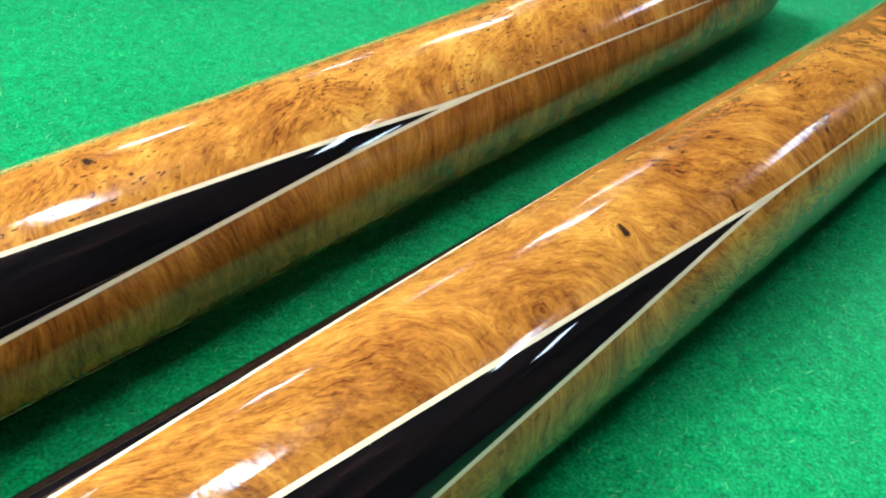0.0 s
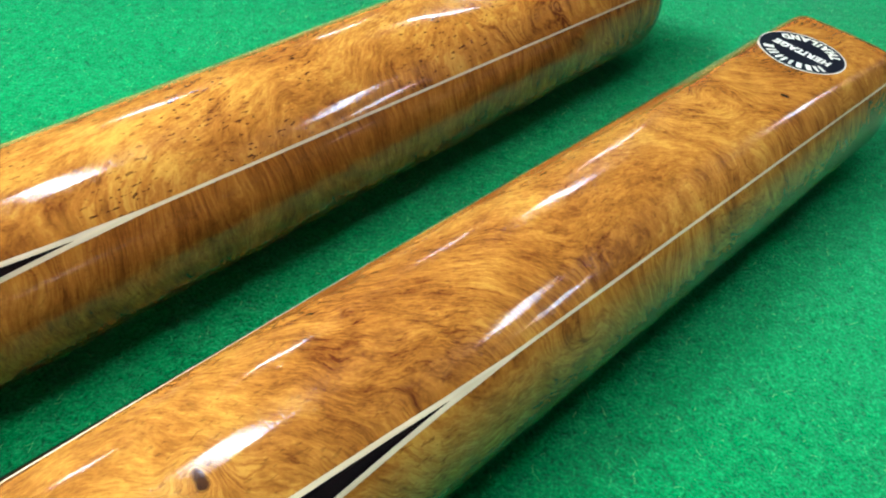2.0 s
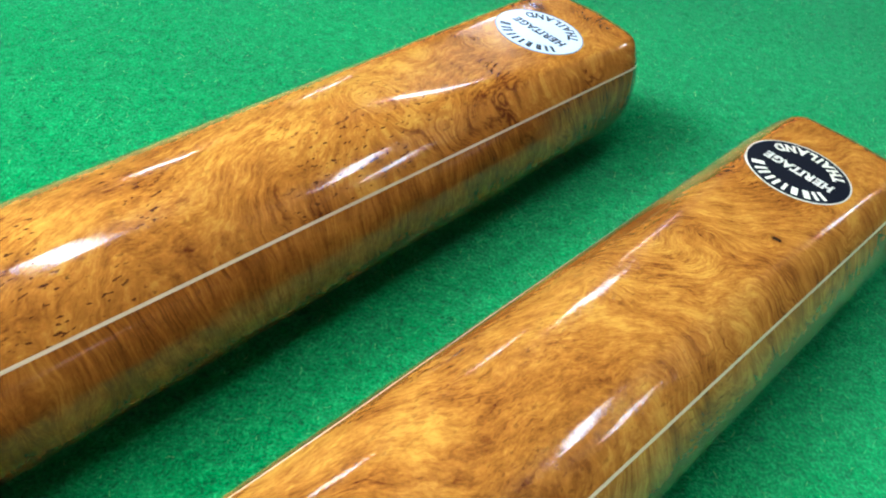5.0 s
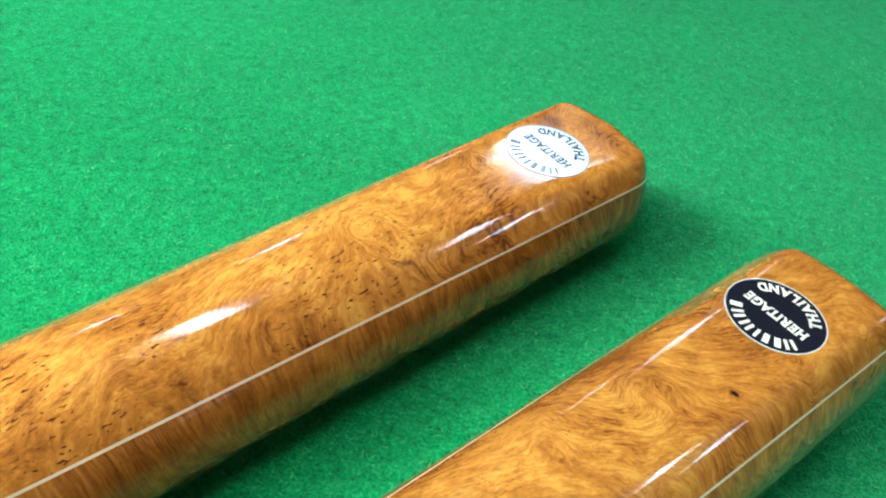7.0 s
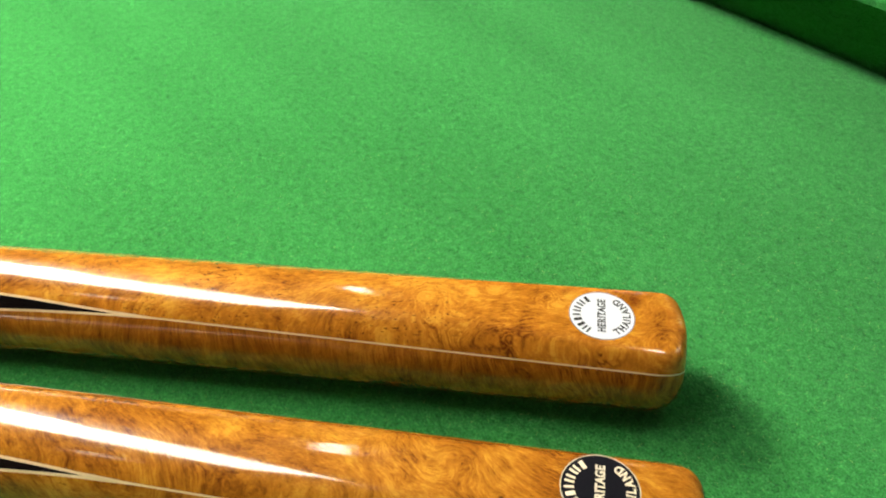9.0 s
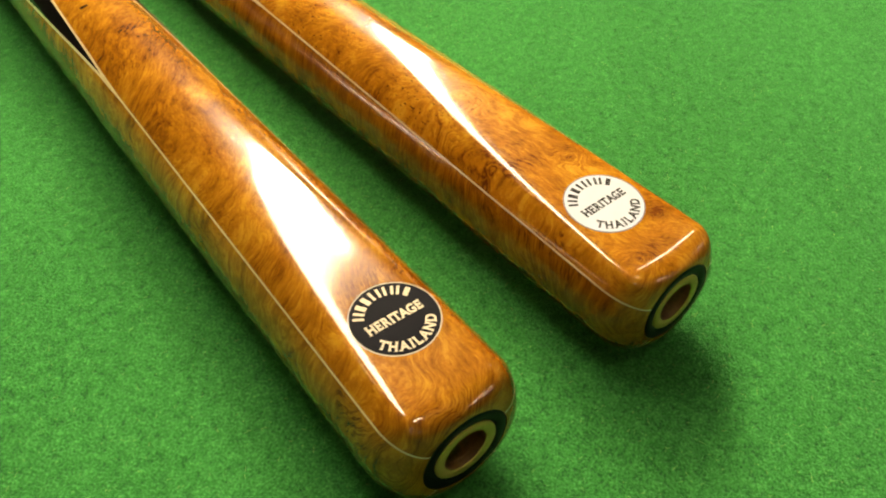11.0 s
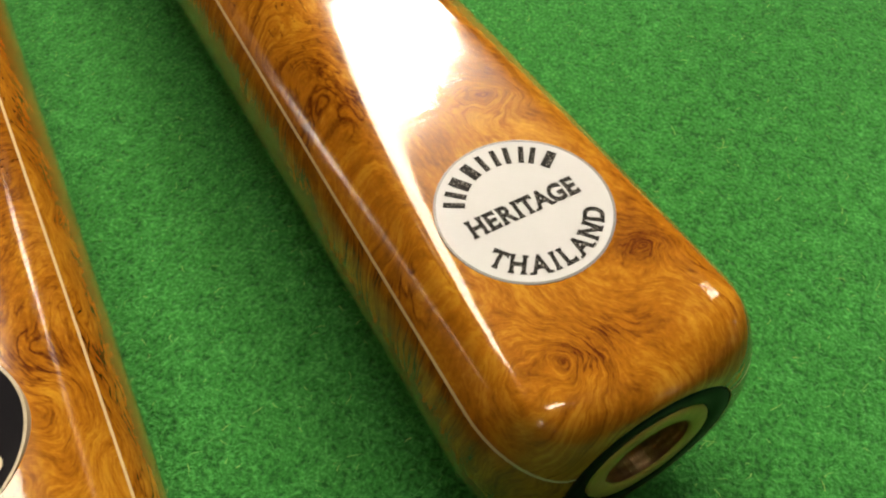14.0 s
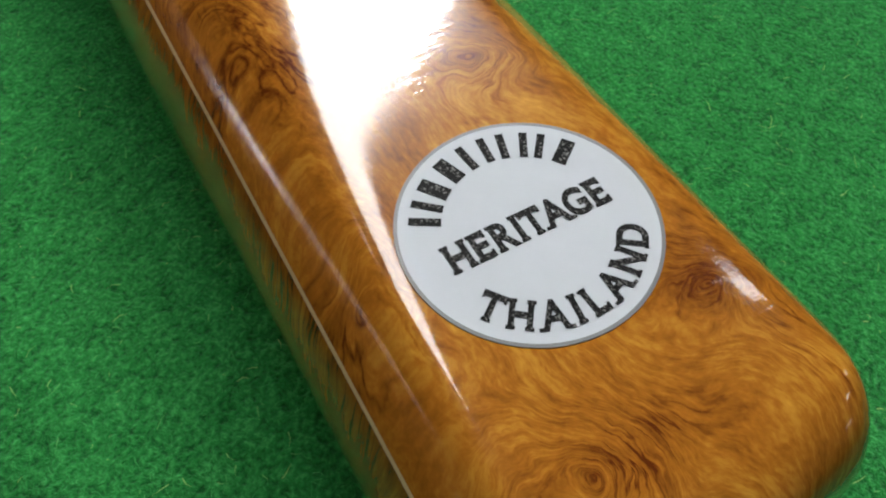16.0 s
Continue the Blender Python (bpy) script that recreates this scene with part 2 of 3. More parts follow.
COPPER = plain("worn_brass_bore", (0.72, 0.50, 0.27), 0.3, 1.0, 0.35, 0.001)
EBONITE = plain("black_end_disc", (0.005, 0.006, 0.006), 0.4)
EBONITE.node_tree.nodes["Principled BSDF"].inputs["Specular IOR Level"].default_value = 0.07
PEARL = plain("pearl_white", (0.455, 0.482, 0.510), 0.35, 0.0, 0.05, 0.003)
worn = Net("worn_black_ink")
n_worn = worn.noise(worn.coords(), 5200.0, 2.0, 0.6)
worn.put(worn.bsdf.inputs["Base Color"], worn.ramp(n_worn, [(0.55, (0.012, 0.012, 0.012)), (0.70, (0.20, 0.20, 0.19))]))
INK = worn.mat
JET = plain("jet_black", (0.006, 0.006, 0.008), 0.3)
CREAM = plain("cream", (0.5600, 0.4960, 0.3600), 0.4, 0.0, 0.1, 0.001)
SILVER = plain("silver_rim", (0.17, 0.17, 0.165), 0.35, 0.3)
PALE_RIM = plain("pale_rim", (0.40, 0.36, 0.27), 0.4, 0.0, 0.2, 0.001)
for inlay in (PEARL, INK, JET, CREAM, SILVER, PALE_RIM):
    shade = inlay.node_tree.nodes["Principled BSDF"]
    shade.inputs["Specular IOR Level"].default_value = 0.02
    shade.inputs["Roughness"].default_value = 0.5
    shade.inputs["Coat Weight"].default_value = 0.35 if inlay in (PEARL, INK) else 0.04
    shade.inputs["Coat Roughness"].default_value = 0.08
MAHOGANY = plain("mahogany", (0.10, 0.03, 0.015), 0.35, 0.0, 0.4, 0.01)
PLASTER = plain("plaster", (0.07, 0.068, 0.06), 0.9, 0.0, 0.08, 0.2)
CARPET = plain("carpet", (0.08, 0.05, 0.05), 0.95, 0.0, 0.3, 0.02)
CASING = plain("white_casing", (0.7, 0.7, 0.68), 0.5, 0.0, 0.05, 0.05)


# ---- building helpers ----
def part(name, bm, material, parent=None, label=""):
    mesh = bpy.data.meshes.new(name)
    bm.to_mesh(mesh)
    bm.free()
    mesh.materials.append(material)
    ob = new(name, mesh)
    if parent:
        ob.parent = parent
    return tagged(ob, label)


def box(x0, y0, z0, x1, y1, z1, bevel=0.0):
    bm = bmesh.new()
    bmesh.ops.create_cube(bm, size=1)
    for v in bm.verts:
        v.co = Vector(((x0 + x1) / 2 + v.co.x * (x1 - x0), (y0 + y1) / 2 + v.co.y * (y1 - y0), (z0 + z1) / 2 + v.co.z * (z1 - z0)))
    if bevel:
        bmesh.ops.bevel(bm, geom=bm.edges[:], offset=bevel, segments=2, affect="EDGES")
    return bm


def smooth(t):
    t = min(1.0, max(0.0, t))
    return t * t * (3 - 2 * t)


# ---- the room and the table ----
ROOM = (-4.2, -4.2, 4.2, 4.2)
FLOOR_Z, CEILING_Z = -0.86, 1.95
for name, b, mat in (
    ("floor", (ROOM[0], ROOM[1], FLOOR_Z - 0.1, ROOM[2], ROOM[3], FLOOR_Z), CARPET),
    ("ceiling", (ROOM[0], ROOM[1], CEILING_Z, ROOM[2], ROOM[3], CEILING_Z + 0.1), PLASTER),
    ("wall_north", (ROOM[0], ROOM[3], FLOOR_Z, ROOM[2], ROOM[3] + 0.1, CEILING_Z), PLASTER),
    ("wall_south", (ROOM[0], ROOM[1] - 0.1, FLOOR_Z, ROOM[2], ROOM[1], CEILING_Z), PLASTER),
    ("wall_east", (ROOM[2], ROOM[1], FLOOR_Z, ROOM[2] + 0.1, ROOM[3], CEILING_Z), PLASTER),
    ("wall_west", (ROOM[0] - 0.1, ROOM[1], FLOOR_Z, ROOM[0], ROOM[3], CEILING_Z), PLASTER),
):
    tagged(part(name, box(*b), mat), "plain plastered " + name.split("_")[0] if mat is PLASTER else "dark carpet floor under the table", name.split("_")[0], kind="structure")

# the table runs along a line turned against the cues; its local y axis points out over the near cushion
TABLE_TURN = -46.3
CUSHION_AT = 0.192
table = tagged(new("snooker_table"), "snooker table covered in bright green baize with a cushion", "table")
table.matrix_basis = pose(0, 0, 0, 0, 0, TABLE_TURN)


part("bed_cloth", box(-1.75, CUSHION_AT - 1.78, -0.004, 1.75, CUSHION_AT + 0.02, 0.0), BAIZE, table, "bright green napped baize")
part("slate_bed", box(-1.75, CUSHION_AT - 1.78, -0.05, 1.75, CUSHION_AT + 0.02, -0.004), plain("slate", (0.12, 0.13, 0.14), 0.7, 0, 0.2, 0.02), table)


def extruded(profile, x0, x1, steps=40):
    bm = bmesh.new()
    rings = []
    for i in range(steps + 1):
        x = x0 + (x1 - x0) * i / steps
        rings.append([bm.verts.new((x, y, z)) for y, z in profile])
    k = len(profile)
    for a, b in zip(rings, rings[1:]):
        for j in range(k):
            bm.faces.new((a[j], a[(j + 1) % k], b[(j + 1) % k], b[j]))
    bm.faces.new(rings[0][::-1])
    bm.faces.new(rings[-1])
    bmesh.ops.recalc_face_normals(bm, faces=bm.faces[:])
    return bm


C = CUSHION_AT
part("cushion", extruded([(C + 0.003, 0.0005), (C - 0.011, 0.020), (C - 0.024, 0.034), (C - 0.0285, 0.0385), (C - 0.029, 0.041),
                          (C - 0.028, 0.0430), (C - 0.0265, 0.0440), (C - 0.0260, 0.0395), (C + 0.022, 0.0385), (C + 0.022, 0.0005)], -1.72, 1.72),
     BAIZE, table, "green cloth-covered cushion with an undercut face")
part("rail", extruded([(C + 0.0235, -0.06), (C + 0.0235, 0.0395), (C - 0.0252, 0.0410), (C - 0.0252, 0.0450), (C - 0.021, 0.047),
                       (C + 0.12, 0.049), (C + 0.128, 0.042), (C + 0.128, -0.06)], -1.78, 1.78, 4), MAHOGANY, table, "polished mahogany rail")
part("body", box(-1.7, C - 1.72, -0.30, 1.7, C - 0.02, -0.051, 0.01), MAHOGANY, table)
for lx in (-1.5, 1.5):
    for ly in (C - 1.6, C - 0.15):
        part("leg", box(lx - 0.07, ly - 0.07, FLOOR_Z, lx + 0.07, ly + 0.07, -0.30, 0.01), MAHOGANY, table)


def nap_material():
    """Single wool fibres: the green of the cloth, each a little lighter, darker or yellower."""
    n = Net("wool_fibre")
    pick = n.node("ShaderNodeNewGeometry").outputs["Random Per Island"]
    n.put(n.bsdf.inputs["Base Color"], n.ramp(pick, [(0.0, (0.0106, 0.0903, 0.0171)), (0.6, (0.0258, 0.2031, 0.0437)), (0.90, (0.0645, 0.3311, 0.0935)), (1.0, (0.26, 0.42, 0.13))]))
    n.bsdf.inputs["Roughness"].default_value = 0.9
    n.bsdf.inputs["Specular IOR Level"].default_value = 0.05
    return n.mat


def nap(count, x0, y0, x1, y1):
    """Loose fibres standing out of the cloth round the cues, as slim curved slivers."""
    rng = np.random.default_rng(7)
    base = np.stack([rng.uniform(x0, x1, count), rng.uniform(y0, y1, count), np.full(count, -0.00005)], 1)
    clear = (base[:, 0] > 0.002) | ((np.abs(base[:, 1]) > 0.004) & (np.abs(base[:, 1] + 0.0507) > 0.005))
    base = base[clear]
    k = len(base)
    way = rng.normal(0.6, 1.3, k)
    size = rng.uniform(0.0005, 0.0019, k)
    rise = np.radians(rng.uniform(4, 40, k))
    bend = way + rng.normal(0, 0.5, k)
    thick = rng.uniform(0.00003, 0.00006, k)

    def step(angle, tilt):
        return np.stack([np.cos(angle) * np.cos(tilt), np.sin(angle) * np.cos(tilt), np.sin(tilt)], 1) * (size / 2)[:, None]

    side = np.stack([-np.sin(way), np.cos(way), np.zeros(k)], 1) * thick[:, None]
    middle = base + step(way, rise)
    tip = middle + step(bend, rise * 0.4)
    points = np.stack([base - side, base + side, middle + side * 0.8, middle - side * 0.8, tip], 1).reshape(-1, 3)
    a = radians(-TABLE_TURN)
    turned = points.copy()
    turned[:, 0] = math.cos(a) * points[:, 0] - math.sin(a) * points[:, 1]
    turned[:, 1] = math.sin(a) * points[:, 0] + math.cos(a) * points[:, 1]
    faces = []
    for i in range(0, 5 * k, 5):
        faces.append((i, i + 1, i + 2, i + 3))
        faces.append((i + 3, i + 2, i + 4))
    mesh = bpy.data.meshes.new("cloth_nap")
    mesh.from_pydata(turned.tolist(), [], faces)
    mesh.materials.append(nap_material())
    ob = new("cloth_nap", mesh)
    ob.parent = table
    return tagged(ob, "loose green wool fibres of the cloth", kind="stuff")


nap(90000, -0.20, -0.16, 0.13, 0.10)


# ---- lamps, known from their mirror images in the lacquer ----
def ceiling_light(x, y, z, length, width, turn, strengths, label):
    """A white metal tray with lit diffusers end to end under it, the strengths given from one end to the other with their shares of the length."""
    ob = tagged(new("ceiling_light"), label, "ceiling light", "lamps over the tables")
    ob.matrix_basis = pose(x, y, z, 0, 0, turn)
    part("tray", box(-length / 2 - 0.02, -width / 2 - 0.02, 0.012, length / 2 + 0.02, width / 2 + 0.02, 0.06, 0.005), CASING, ob)
    at = -length / 2
    for strength, share in strengths:
        part("diffuser", box(at, -width / 2, 0.0, at + length * share, width / 2, 0.011), lamp_material("lit_diffuser", strength), ob, "glowing white diffuser")
        at += length * share
    if z < CEILING_Z - 0.1:
        for at in (-length * 0.35, length * 0.35):
            part("cord", box(at - 0.003, -0.003, 0.058, at + 0.003, 0.003, CEILING_Z - z), CASING, ob)
    return ob


# place, length, width, turn, strength
for x, y, z, length, width, turn, strengths in (
    (-0.840, 0.4910, 0.70, 1.75, 0.148, 128, ((21, 0.17), (26, 0.14), (116, 0.23), (38, 0.46))),
    (0.42, 0.17, 1.89, 0.50, 0.103, 98, ((22, 1.0),)),
    (1.65, -1.66, 1.89, 0.50, 0.112, 98, ((20, 1.0),)),
    (2.58, -2.95, 1.89, 0.50, 0.120, 98, ((19, 1.0),)),
    (1.40, 2.86, 1.89, 0.50, 0.095, 98, ((20, 1.0),)),
    (0.65, 3.85, 1.89, 0.50, 0.086, 98, ((19, 1.0),)),
    (2.42, 1.50, 1.89, 0.50, 0.112, 98, ((20, 1.0),)),
    (3.28, 4.00, 1.89, 0.50, 0.103, 98, ((19, 1.0),)),
    (3.85, 2.50, 1.89, 0.50, 0.077, 98, ((19, 1.0),)),
    (3.70, -1.40, 1.89, 0.50, 0.120, 98, ((19, 1.0),)),
    (-0.545, 1.50, 1.89, 0.50, 0.086, 98, ((20, 1.0),)),
    (-1.30, -0.92, 1.89, 0.22, 0.08, 98, ((6, 1.0),)),
):
    ceiling_light(x, y, z, length, width, turn, strengths, "long lamp hanging over the table" if z < 1.5 else "short white batten lamp on the dark ceiling")

# ---- the cues ----
R0 = 0.0145
TAPER = 0.0058
FILLET = 0.0085  # how far the rounding of the end reaches along the cue
FLAT_FILLET = 0.0048  # the same over the flat
DISC = 0.0085
BUTT = 0.40
SPLICE_END = 0.30


def flat_height(s, slope):
    """Height of the ground flat over the axis: nearly a plane that runs out up the butt."""
    return slope[0] + slope[1] * (s - 0.02) + slope[2] * (s - 0.02) ** 2


def section(alpha, s, slope):
    """Radius of the butt at an angle from the flat's middle."""
    r = R0 - TAPER * s
    c = math.cos(alpha)
    if c > 0.3 and s < 0.10:
        d = flat_height(s, slope) / c
        k = 0.0010
        h = max(k - abs(r - d), 0.0) / k
        r = min(r, d) - h * h * k * 0.25
    return r


def rows_of(s0, s1):
    """Rows along the butt: (s, share of the end rounding, share of its length), from the rim of the end disc up the cue."""
    out = []
    if s0 <= 0:
        for i in range(11):
            b = radians(90 * i / 10)
            out.append((FILLET * (1 - math.cos(b)), 1 - math.sin(b), 1 - math.cos(b)))
        s = FILLET
    else:
        out.append((s0, 0.0, 0.0))
        s = s0
    while s < s1 - 1e-6:
        step = 0.0015 if s < 0.075 else 0.004
        s = min(s + step, s1)
        out.append((s, 0.0, 0.0))
    return out


def place_on(alpha, row, slope, shrink=0.0):
    s, rounding, share = row
    if share:
        side = abs((math.degrees(alpha) + 180) % 360 - 180)
        s = share * (FLAT_FILLET + (FILLET - FLAT_FILLET) * smooth((side - 30) / 45))
    outer = section(alpha, s, slope)
    r = outer - rounding * (outer - DISC)
    r -= shrink
    x = -s - (min(shrink, 0.002) if s < 0.004 else 0.0)
    return (x, -r * math.sin(alpha), r * math.cos(alpha))


def shell(rows, left, right, slope, depth=0.002, step=3.0):
    """A piece of the butt between two edges, given as angles in degrees along s; the inside is closed."""
    bm = bmesh.new()
    widest = max(right(r[0]) - left(r[0]) for r in rows)
    n = max(2, int(widest / step))
    for shrink, turn in ((0.0, 1), (depth, -1)):
        grid = []
        for r in rows:
            a0, a1 = left(r[0]), right(r[0])
            grid.append([bm.verts.new(place_on(radians(a0 + (a1 - a0) * j / n), r, slope, shrink)) for j in range(n + 1)])
        for i in range(len(grid) - 1):
            for j in range(n):
                q = (grid[i][j], grid[i][j + 1], grid[i + 1][j + 1], grid[i + 1][j])
                f = bm.faces.new(q[::turn])
                f.smooth = True
    # the sides, on vertices of their own, so that the polish stays unbroken
    for edge in (left, right):
        a = [bm.verts.new(place_on(radians(edge(r[0])), r, slope)) for r in rows]
        b = [bm.verts.new(place_on(radians(edge(r[0])), r, slope, depth)) for r in rows]
        for i in range(len(rows) - 1):
            bm.faces.new((a[i], a[i + 1], b[i + 1], b[i]))
    return bm


def ring(radii, x0, x1, steps=64):
    """A turned ring from outer and inner radius between two planes across the axis."""
    outer, inner = radii
    bm = bmesh.new()
    bev = 0.0002
    prof = [(x0 - bev, outer), (x0, outer - bev), (x0, inner + bev), (x0 - bev, inner), (x1, inner), (x1, outer)]
    loops = []
    for i in range(steps):
        a = 2 * math.pi * i / steps
        loops.append([bm.verts.new((x, r * math.sin(a), r * math.cos(a))) for x, r in prof])
    for i in range(steps):
        p, q = loops[i], loops[(i + 1) % steps]
        for j in range(len(prof)):
            f = bm.faces.new((p[j], q[j], q[(j + 1) % len(prof)], p[(j + 1) % len(prof)]))
            f.smooth = True
    bmesh.ops.recalc_face_normals(bm, faces=bm.faces[:])
    return bm


SERIFS = {"H": ("lr", "tb"), "N": ("lr", "tb"), "E": ("l", "tb"), "R": ("l", "tb"), "L": ("l", "tb"), "D": ("l", "tb"),
          "I": ("c", "tb"), "T": ("c", "b"), "A": ("lr", "b"), "G": ("", "")}


def glyph_mesh(text, size):
    """Letters of the built-in font as a thin solid, centred."""
    curve = bpy.data.curves.new("lettering", "FONT")
    curve.body = text
    curve.size = size
    curve.align_x, curve.align_y = "CENTER", "CENTER"
    curve.extrude = 0.00004
    curve.offset = size * 0.032
    helper = bpy.data.objects.new("lettering", curve)
    scene.collection.objects.link(helper)
    mesh = bpy.data.meshes.new_from_object(helper.evaluated_get(bpy.context.evaluated_depsgraph_get()))
    bpy.data.objects.remove(helper)
    bpy.data.curves.remove(curve)
    # slab serifs on the feet and heads of the stems
    xs = [v.co.x for v in mesh.vertices]
    ys = [v.co.y for v in mesh.vertices]
    x0, x1, y0, y1 = min(xs), max(xs), min(ys), max(ys)
    cap = y1 - y0
    thick, reach, stem = cap * 0.055, cap * 0.16, cap * 0.10
    bars = []
    for at, ends in [SERIFS[text]]:
        for side in at:
            x = {"l": x0 + stem, "r": x1 - stem, "c": (x0 + x1) / 2}[side]
            if text == "A":
                x += -stem * 0.6 if side == "l" else stem * 0.6
            for end in ends:
                y = y1 - thick if end == "t" else y0 + thick
                bars.append((x - reach, y - thick, x + reach, y + thick))
    if text in "ELT":
        for y in ((y0, y0 + cap * 0.26), (y1 - cap * 0.26, y1)):
            if (text == "L" and y[0] > y0) or (text == "T" and y[0] == y0):
                continue
            bars.append((x1 - 1.4 * thick, y[0], x1 + 0.4 * thick, y[1]))
            if text == "T":
                bars.append((x0 - 0.4 * thick, y[0], x0 + 1.4 * thick, y[1]))
    bm = bmesh.new()
    bm.from_mesh(mesh)
    for a, b, c, d in bars:
        m = Matrix.Translation(((a + c) / 2, (b + d) / 2, 0)) @ Matrix.Diagonal((c - a, d - b, 0.000078, 1))
        bmesh.ops.create_cube(bm, size=1, matrix=m)
    bm.to_mesh(mesh)
    bm.free()
    return mesh


def disc(radius, z0, z1, steps=72, inner=0.0):
    bm = bmesh.new()
    top = [bm.verts.new((radius * math.cos(2 * math.pi * i / steps), radius * math.sin(2 * math.pi * i / steps), z1)) for i in range(steps)]
    low = [bm.verts.new((v.co.x, v.co.y, z0)) for v in top]
    for i in range(steps):
        j = (i + 1) % steps
        bm.faces.new((low[i], low[j], top[j], top[i]))
    if inner:
        itop = [bm.verts.new((v.co.x * inner / radius, v.co.y * inner / radius, z1)) for v in top]
        ilow = [bm.verts.new((v.co.x, v.co.y, z0)) for v in itop]
        for i in range(steps):
            j = (i + 1) % steps
            bm.faces.new((top[i], top[j], itop[j], itop[i]))
            bm.faces.new((itop[i], itop[j], ilow[j], ilow[i]))
    else:
        bm.faces.new(top)
        bm.faces.new(low[::-1])
    return bm


BADGE_R = 0.0078


def badge(cue, s, v, slope, ground, ink, rim, label):
    """A round inlaid maker's badge on the flat: name blocks, two printed words, a rim."""
    z = flat_height(s, slope) + slope[2] * BADGE_R ** 2
    m = Matrix.Translation((-s, v, z)) @ Matrix.Rotation(math.atan(slope[1]), 4, "Y") @ Matrix.Rotation(radians(90), 4, "Z")
    plate = part("badge", disc(BADGE_R - 0.00022, -0.0012, 0.00005), ground, cue, label)
    plate.matrix_basis = m
    edge = part("badge_rim", disc(BADGE_R, -0.0012, 0.00006, inner=BADGE_R - 0.00022), rim, plate)

    def letter(text, x, y, turn, size, stretch=1.0):
        ob = new("letter", glyph_mesh(text, size))
        ob.data.materials.append(ink)
        ob.parent = plate
        ob.matrix_basis = Matrix.Translation((x, y, 0.00007)) @ Matrix.Rotation(turn, 4, "Z") @ Matrix.Diagonal((stretch, 1, 1, 1))

    def spread(word, first, last):
        """Shares out a stretch among letters by their widths; gives the middle of each."""
        wide = [{"I": 0.5, "T": 0.95, "L": 0.9, "E": 0.95}.get(ch, 1.1) for ch in word]
        total, at, out = sum(wide), 0.0, []
        for w in wide:
            out.append(first + (last - first) * (at + w / 2) / total)
            at += w
        return list(zip(word, out))

    for ch, x in spread("HERITAGE", -0.0054, 0.0054):
        letter(ch, x, 0.0, 0.0, 0.0026, 0.82)
    for ch, d in spread("THAILAND", 209, 333):
        a = radians(d)
        letter(ch, 0.0060 * math.cos(a), 0.0060 * math.sin(a), a + math.pi / 2, 0.0025, 0.85)
    # the name over the arch stands as plain upright bars
    for d, wide in ((149, 0.5), (138.5, 0.5), (126, 0.9), (110, 0.9), (96, 0.5), (83.5, 0.5), (73, 0.5), (60.5, 0.5), (51, 0.5), (36.5, 0.9)):
        a = radians(d)
        ob = part("name_bar", box(-wide / 2 * 0.001, -0.00095, 0, wide / 2 * 0.001, 0.00095, 0.00005), ink, plate)
        ob.matrix_basis = Matrix.Translation((0.0060 * math.cos(a), 0.0060 * math.sin(a), 0.00005)) @ Matrix.Rotation(a - math.pi / 2, 4, "Z")
    return plate


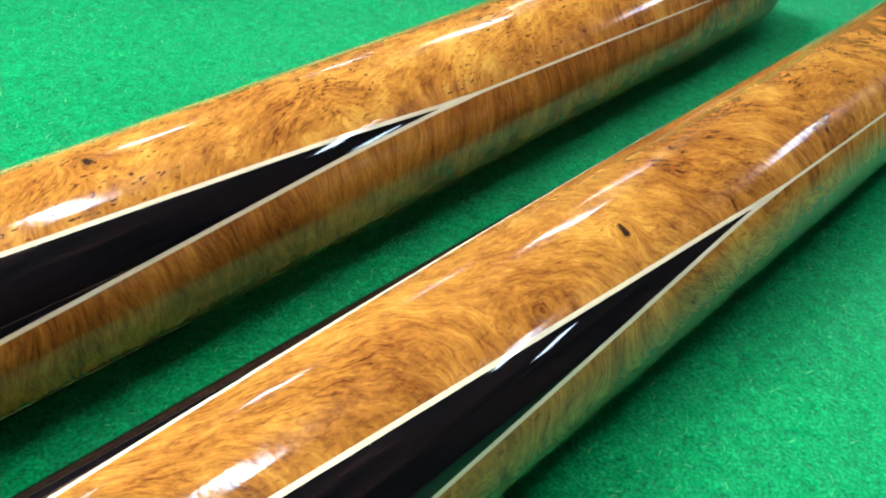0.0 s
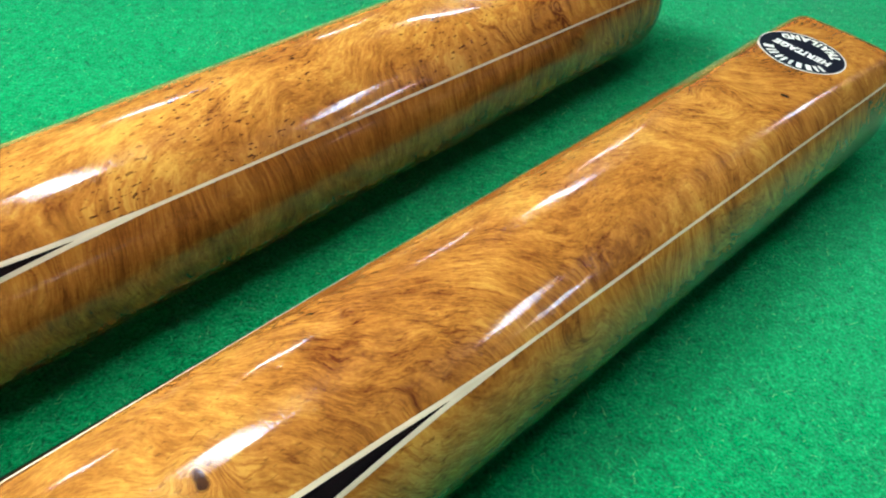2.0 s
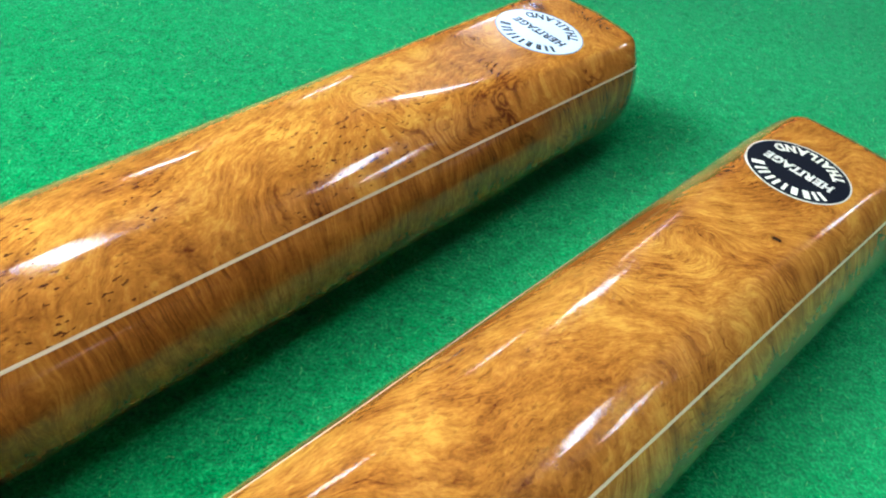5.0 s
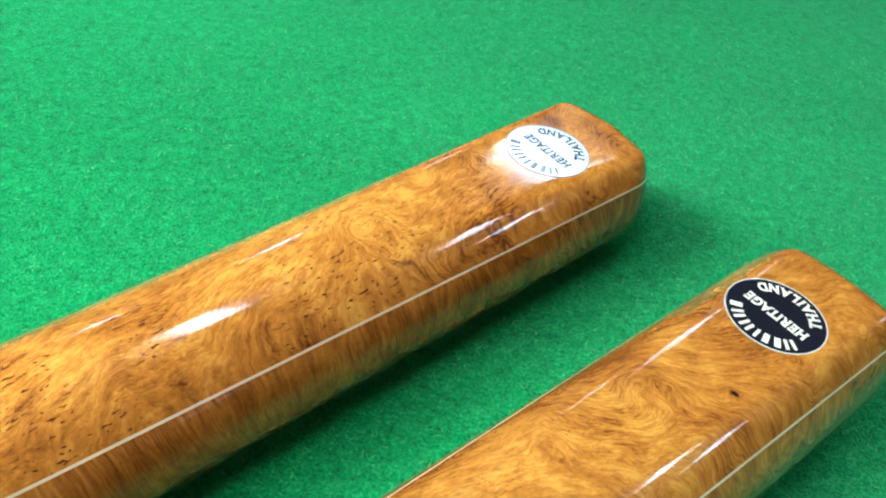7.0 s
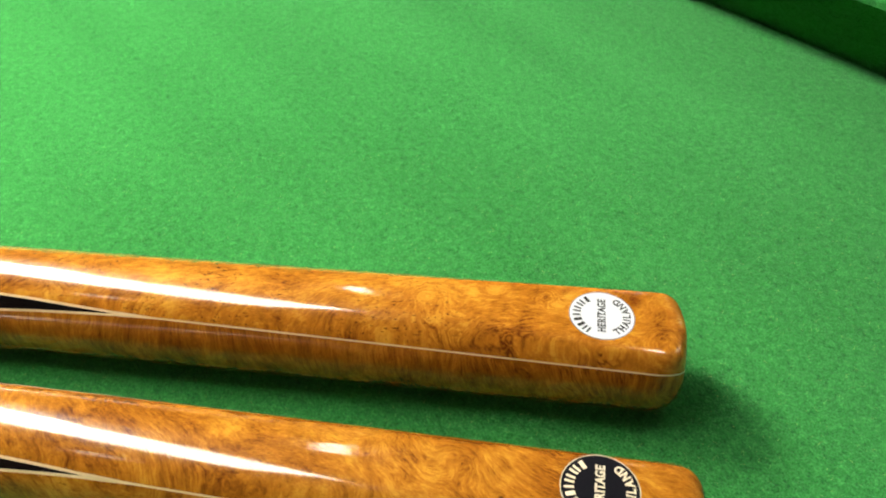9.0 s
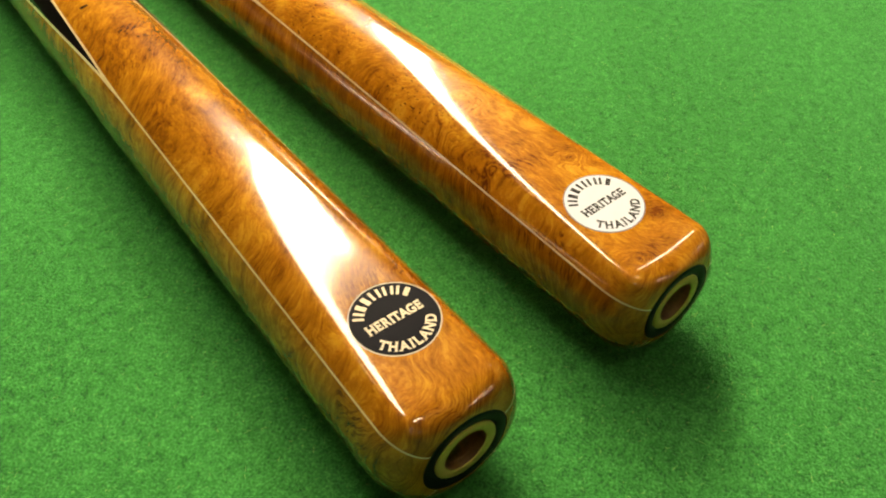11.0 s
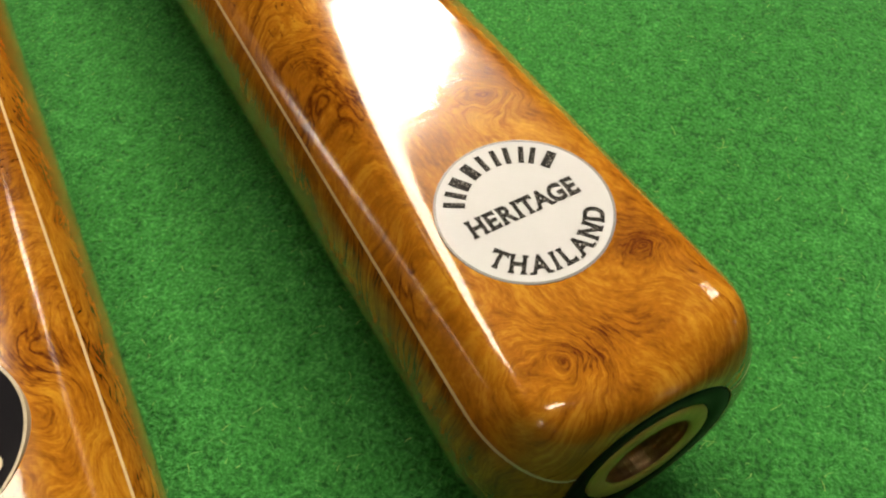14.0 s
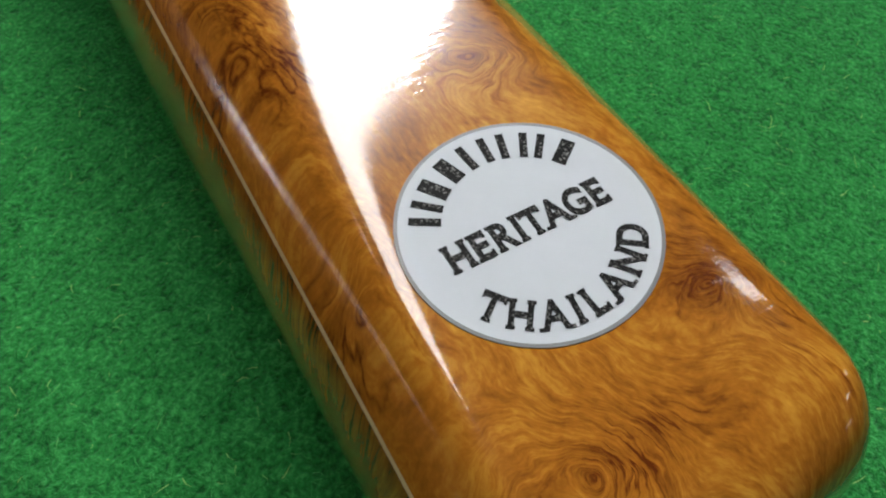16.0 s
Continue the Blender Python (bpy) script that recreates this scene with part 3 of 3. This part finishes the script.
def cue(kind, x, y, turn, roll, tip, slope, seams, badge_at, label):
    ob = tagged(new("snooker_cue"), label, "cue", "cues on the table")
    ob.matrix_basis = Matrix.Translation((x, y, R0)) @ Matrix.Rotation(radians(turn), 4, "Z") @ Matrix.Rotation(-TAPER, 4, "Y") @ Matrix.Rotation(radians(roll), 4, "X")
    veneers = BURLS[kind]

    # four seams; the ebony points open along them past the tip
    def middle(i):
        def at(s):
            back, front = (first - (first - last) * min(s / reach, 1.0) for first, last, reach in seams)
            return (-back, front, 180.0 - 44.0, 180.0 + 44.0)[i]
        return at

    order = [middle(0), middle(1), middle(2), middle(3)]

    def half_line(s):
        return math.degrees((0.00018 + 0.00004 * smooth(s / 0.12)) / R0)

    def half_black(s):
        return max(0.0, (s - tip)) * 1000 * 0.235 * (1 + 0.8 * max(0.0, s - tip))

    def half_all(s):
        veneer = math.degrees(0.00062 / R0)
        if s <= tip - 0.012:
            return half_line(s)
        if s <= tip:
            return half_line(s) + (veneer - half_line(s)) * smooth((s - tip + 0.012) / 0.012)
        return half_black(s) + veneer

    def limit(w):
        return min(w, 43.0)

    for i in range(4):
        a, b = order[i], order[(i + 1) % 4]
        wrap = 360.0 if i == 3 else 0.0
        part("burl_panel", shell(rows_of(0, SPLICE_END), lambda s: a(s) + limit(half_all(s)), lambda s: b(s) + wrap - limit(half_all(s)), slope), veneers[i], ob)
    for i in range(4):
        c = order[i]
        part("ebony_point", shell(rows_of(tip, SPLICE_END), lambda s: c(s) - limit(half_black(s)), lambda s: c(s) + limit(half_black(s)), slope), EBONY, ob, "glossy black ebony point")
        part("seam_line", shell(rows_of(0, tip), lambda s: c(s) - half_all(s), lambda s: c(s) + half_all(s), slope, 0.0018), MAPLE, ob, "thin pale veneer line")
        part("veneer", shell(rows_of(tip, SPLICE_END), lambda s: c(s) - limit(half_all(s)), lambda s: c(s) - limit(half_black(s)), slope, 0.0018), MAPLE, ob, "pale veneer beside the black point")
        part("veneer", shell(rows_of(tip, SPLICE_END), lambda s: c(s) + limit(half_black(s)), lambda s: c(s) + limit(half_all(s)), slope, 0.0018), MAPLE, ob, "pale veneer beside the black point")
    part("butt_sleeve", shell(rows_of(SPLICE_END, BUTT), lambda s: 0.0, lambda s: 360.0, slope), EBONY, ob, "black ebony sleeve")
    shaft = bmesh.new()
    bmesh.ops.create_cone(shaft, cap_ends=True, segments=48, radius1=R0 - TAPER * BUTT, radius2=0.0075, depth=0.6,
                          matrix=Matrix.Translation((-BUTT - 0.3, 0, 0)) @ Matrix.Rotation(radians(-90), 4, "Y"))
    for f in shaft.faces:
        f.smooth = len(f.verts) == 4
    part("shaft", shaft, ASH, ob, "pale ash shaft")

    # the end: black disc, brass ring, threaded bore
    part("end_disc", ring((DISC - 0.00005, 0.0062), 0.00005, -0.004), EBONITE, ob, "black end disc")
    part("brass_ring", ring((0.00615, 0.0042), 0.00015, -0.004), BRASS, ob, "brass ring")
    bore = bmesh.new()
    n, turns = 36, 14
    rings = []
    for i in range(turns * 4 + 1):
        x = 0.0 - 0.011 * i / (turns * 4)
        r = 0.0041 + 0.000022 * (0, 1, 1, 0)[i % 4]
        rings.append([bore.verts.new((x, r * math.sin(2 * math.pi * j / n), r * math.cos(2 * math.pi * j / n))) for j in range(n)])
    for p, q in zip(rings, rings[1:]):
        for j in range(n):
            bore.faces.new((p[j], p[(j + 1) % n], q[(j + 1) % n], q[j]))
    bore.faces.new(rings[-1])
    part("threaded_bore", bore, COPPER, ob, "threaded brass bore")
    if kind == "white":
        badge(ob, *badge_at, slope, PEARL, INK, SILVER, "round pearl-white badge with black lettering")
    else:
        badge(ob, *badge_at, slope, JET, CREAM, PALE_RIM, "round black badge with cream lettering")
    return ob


# place, turn, roll, where the points end; the flat's height, slope and curve; seams: angles at the end and up the butt; the badge
cue("white", 0.0, 0.0, 0.0, 1.5, 0.1383, (0.01116, 0.047, 0.15), ((65.0, 48.0, 0.16), (65.2, 48.0, 0.16)), (0.0200, -0.0002),
    "polished golden burl snooker cue with a white badge")
cue("black", -0.0004, -0.0511, -2.13, 0.3, 0.1228, (0.01203, 0.034, 0.0), ((67.0, 49.0, 0.10), (56.6, 47.0, 0.13)), (0.0208, 0.00108),
    "polished golden burl snooker cue with a black badge")
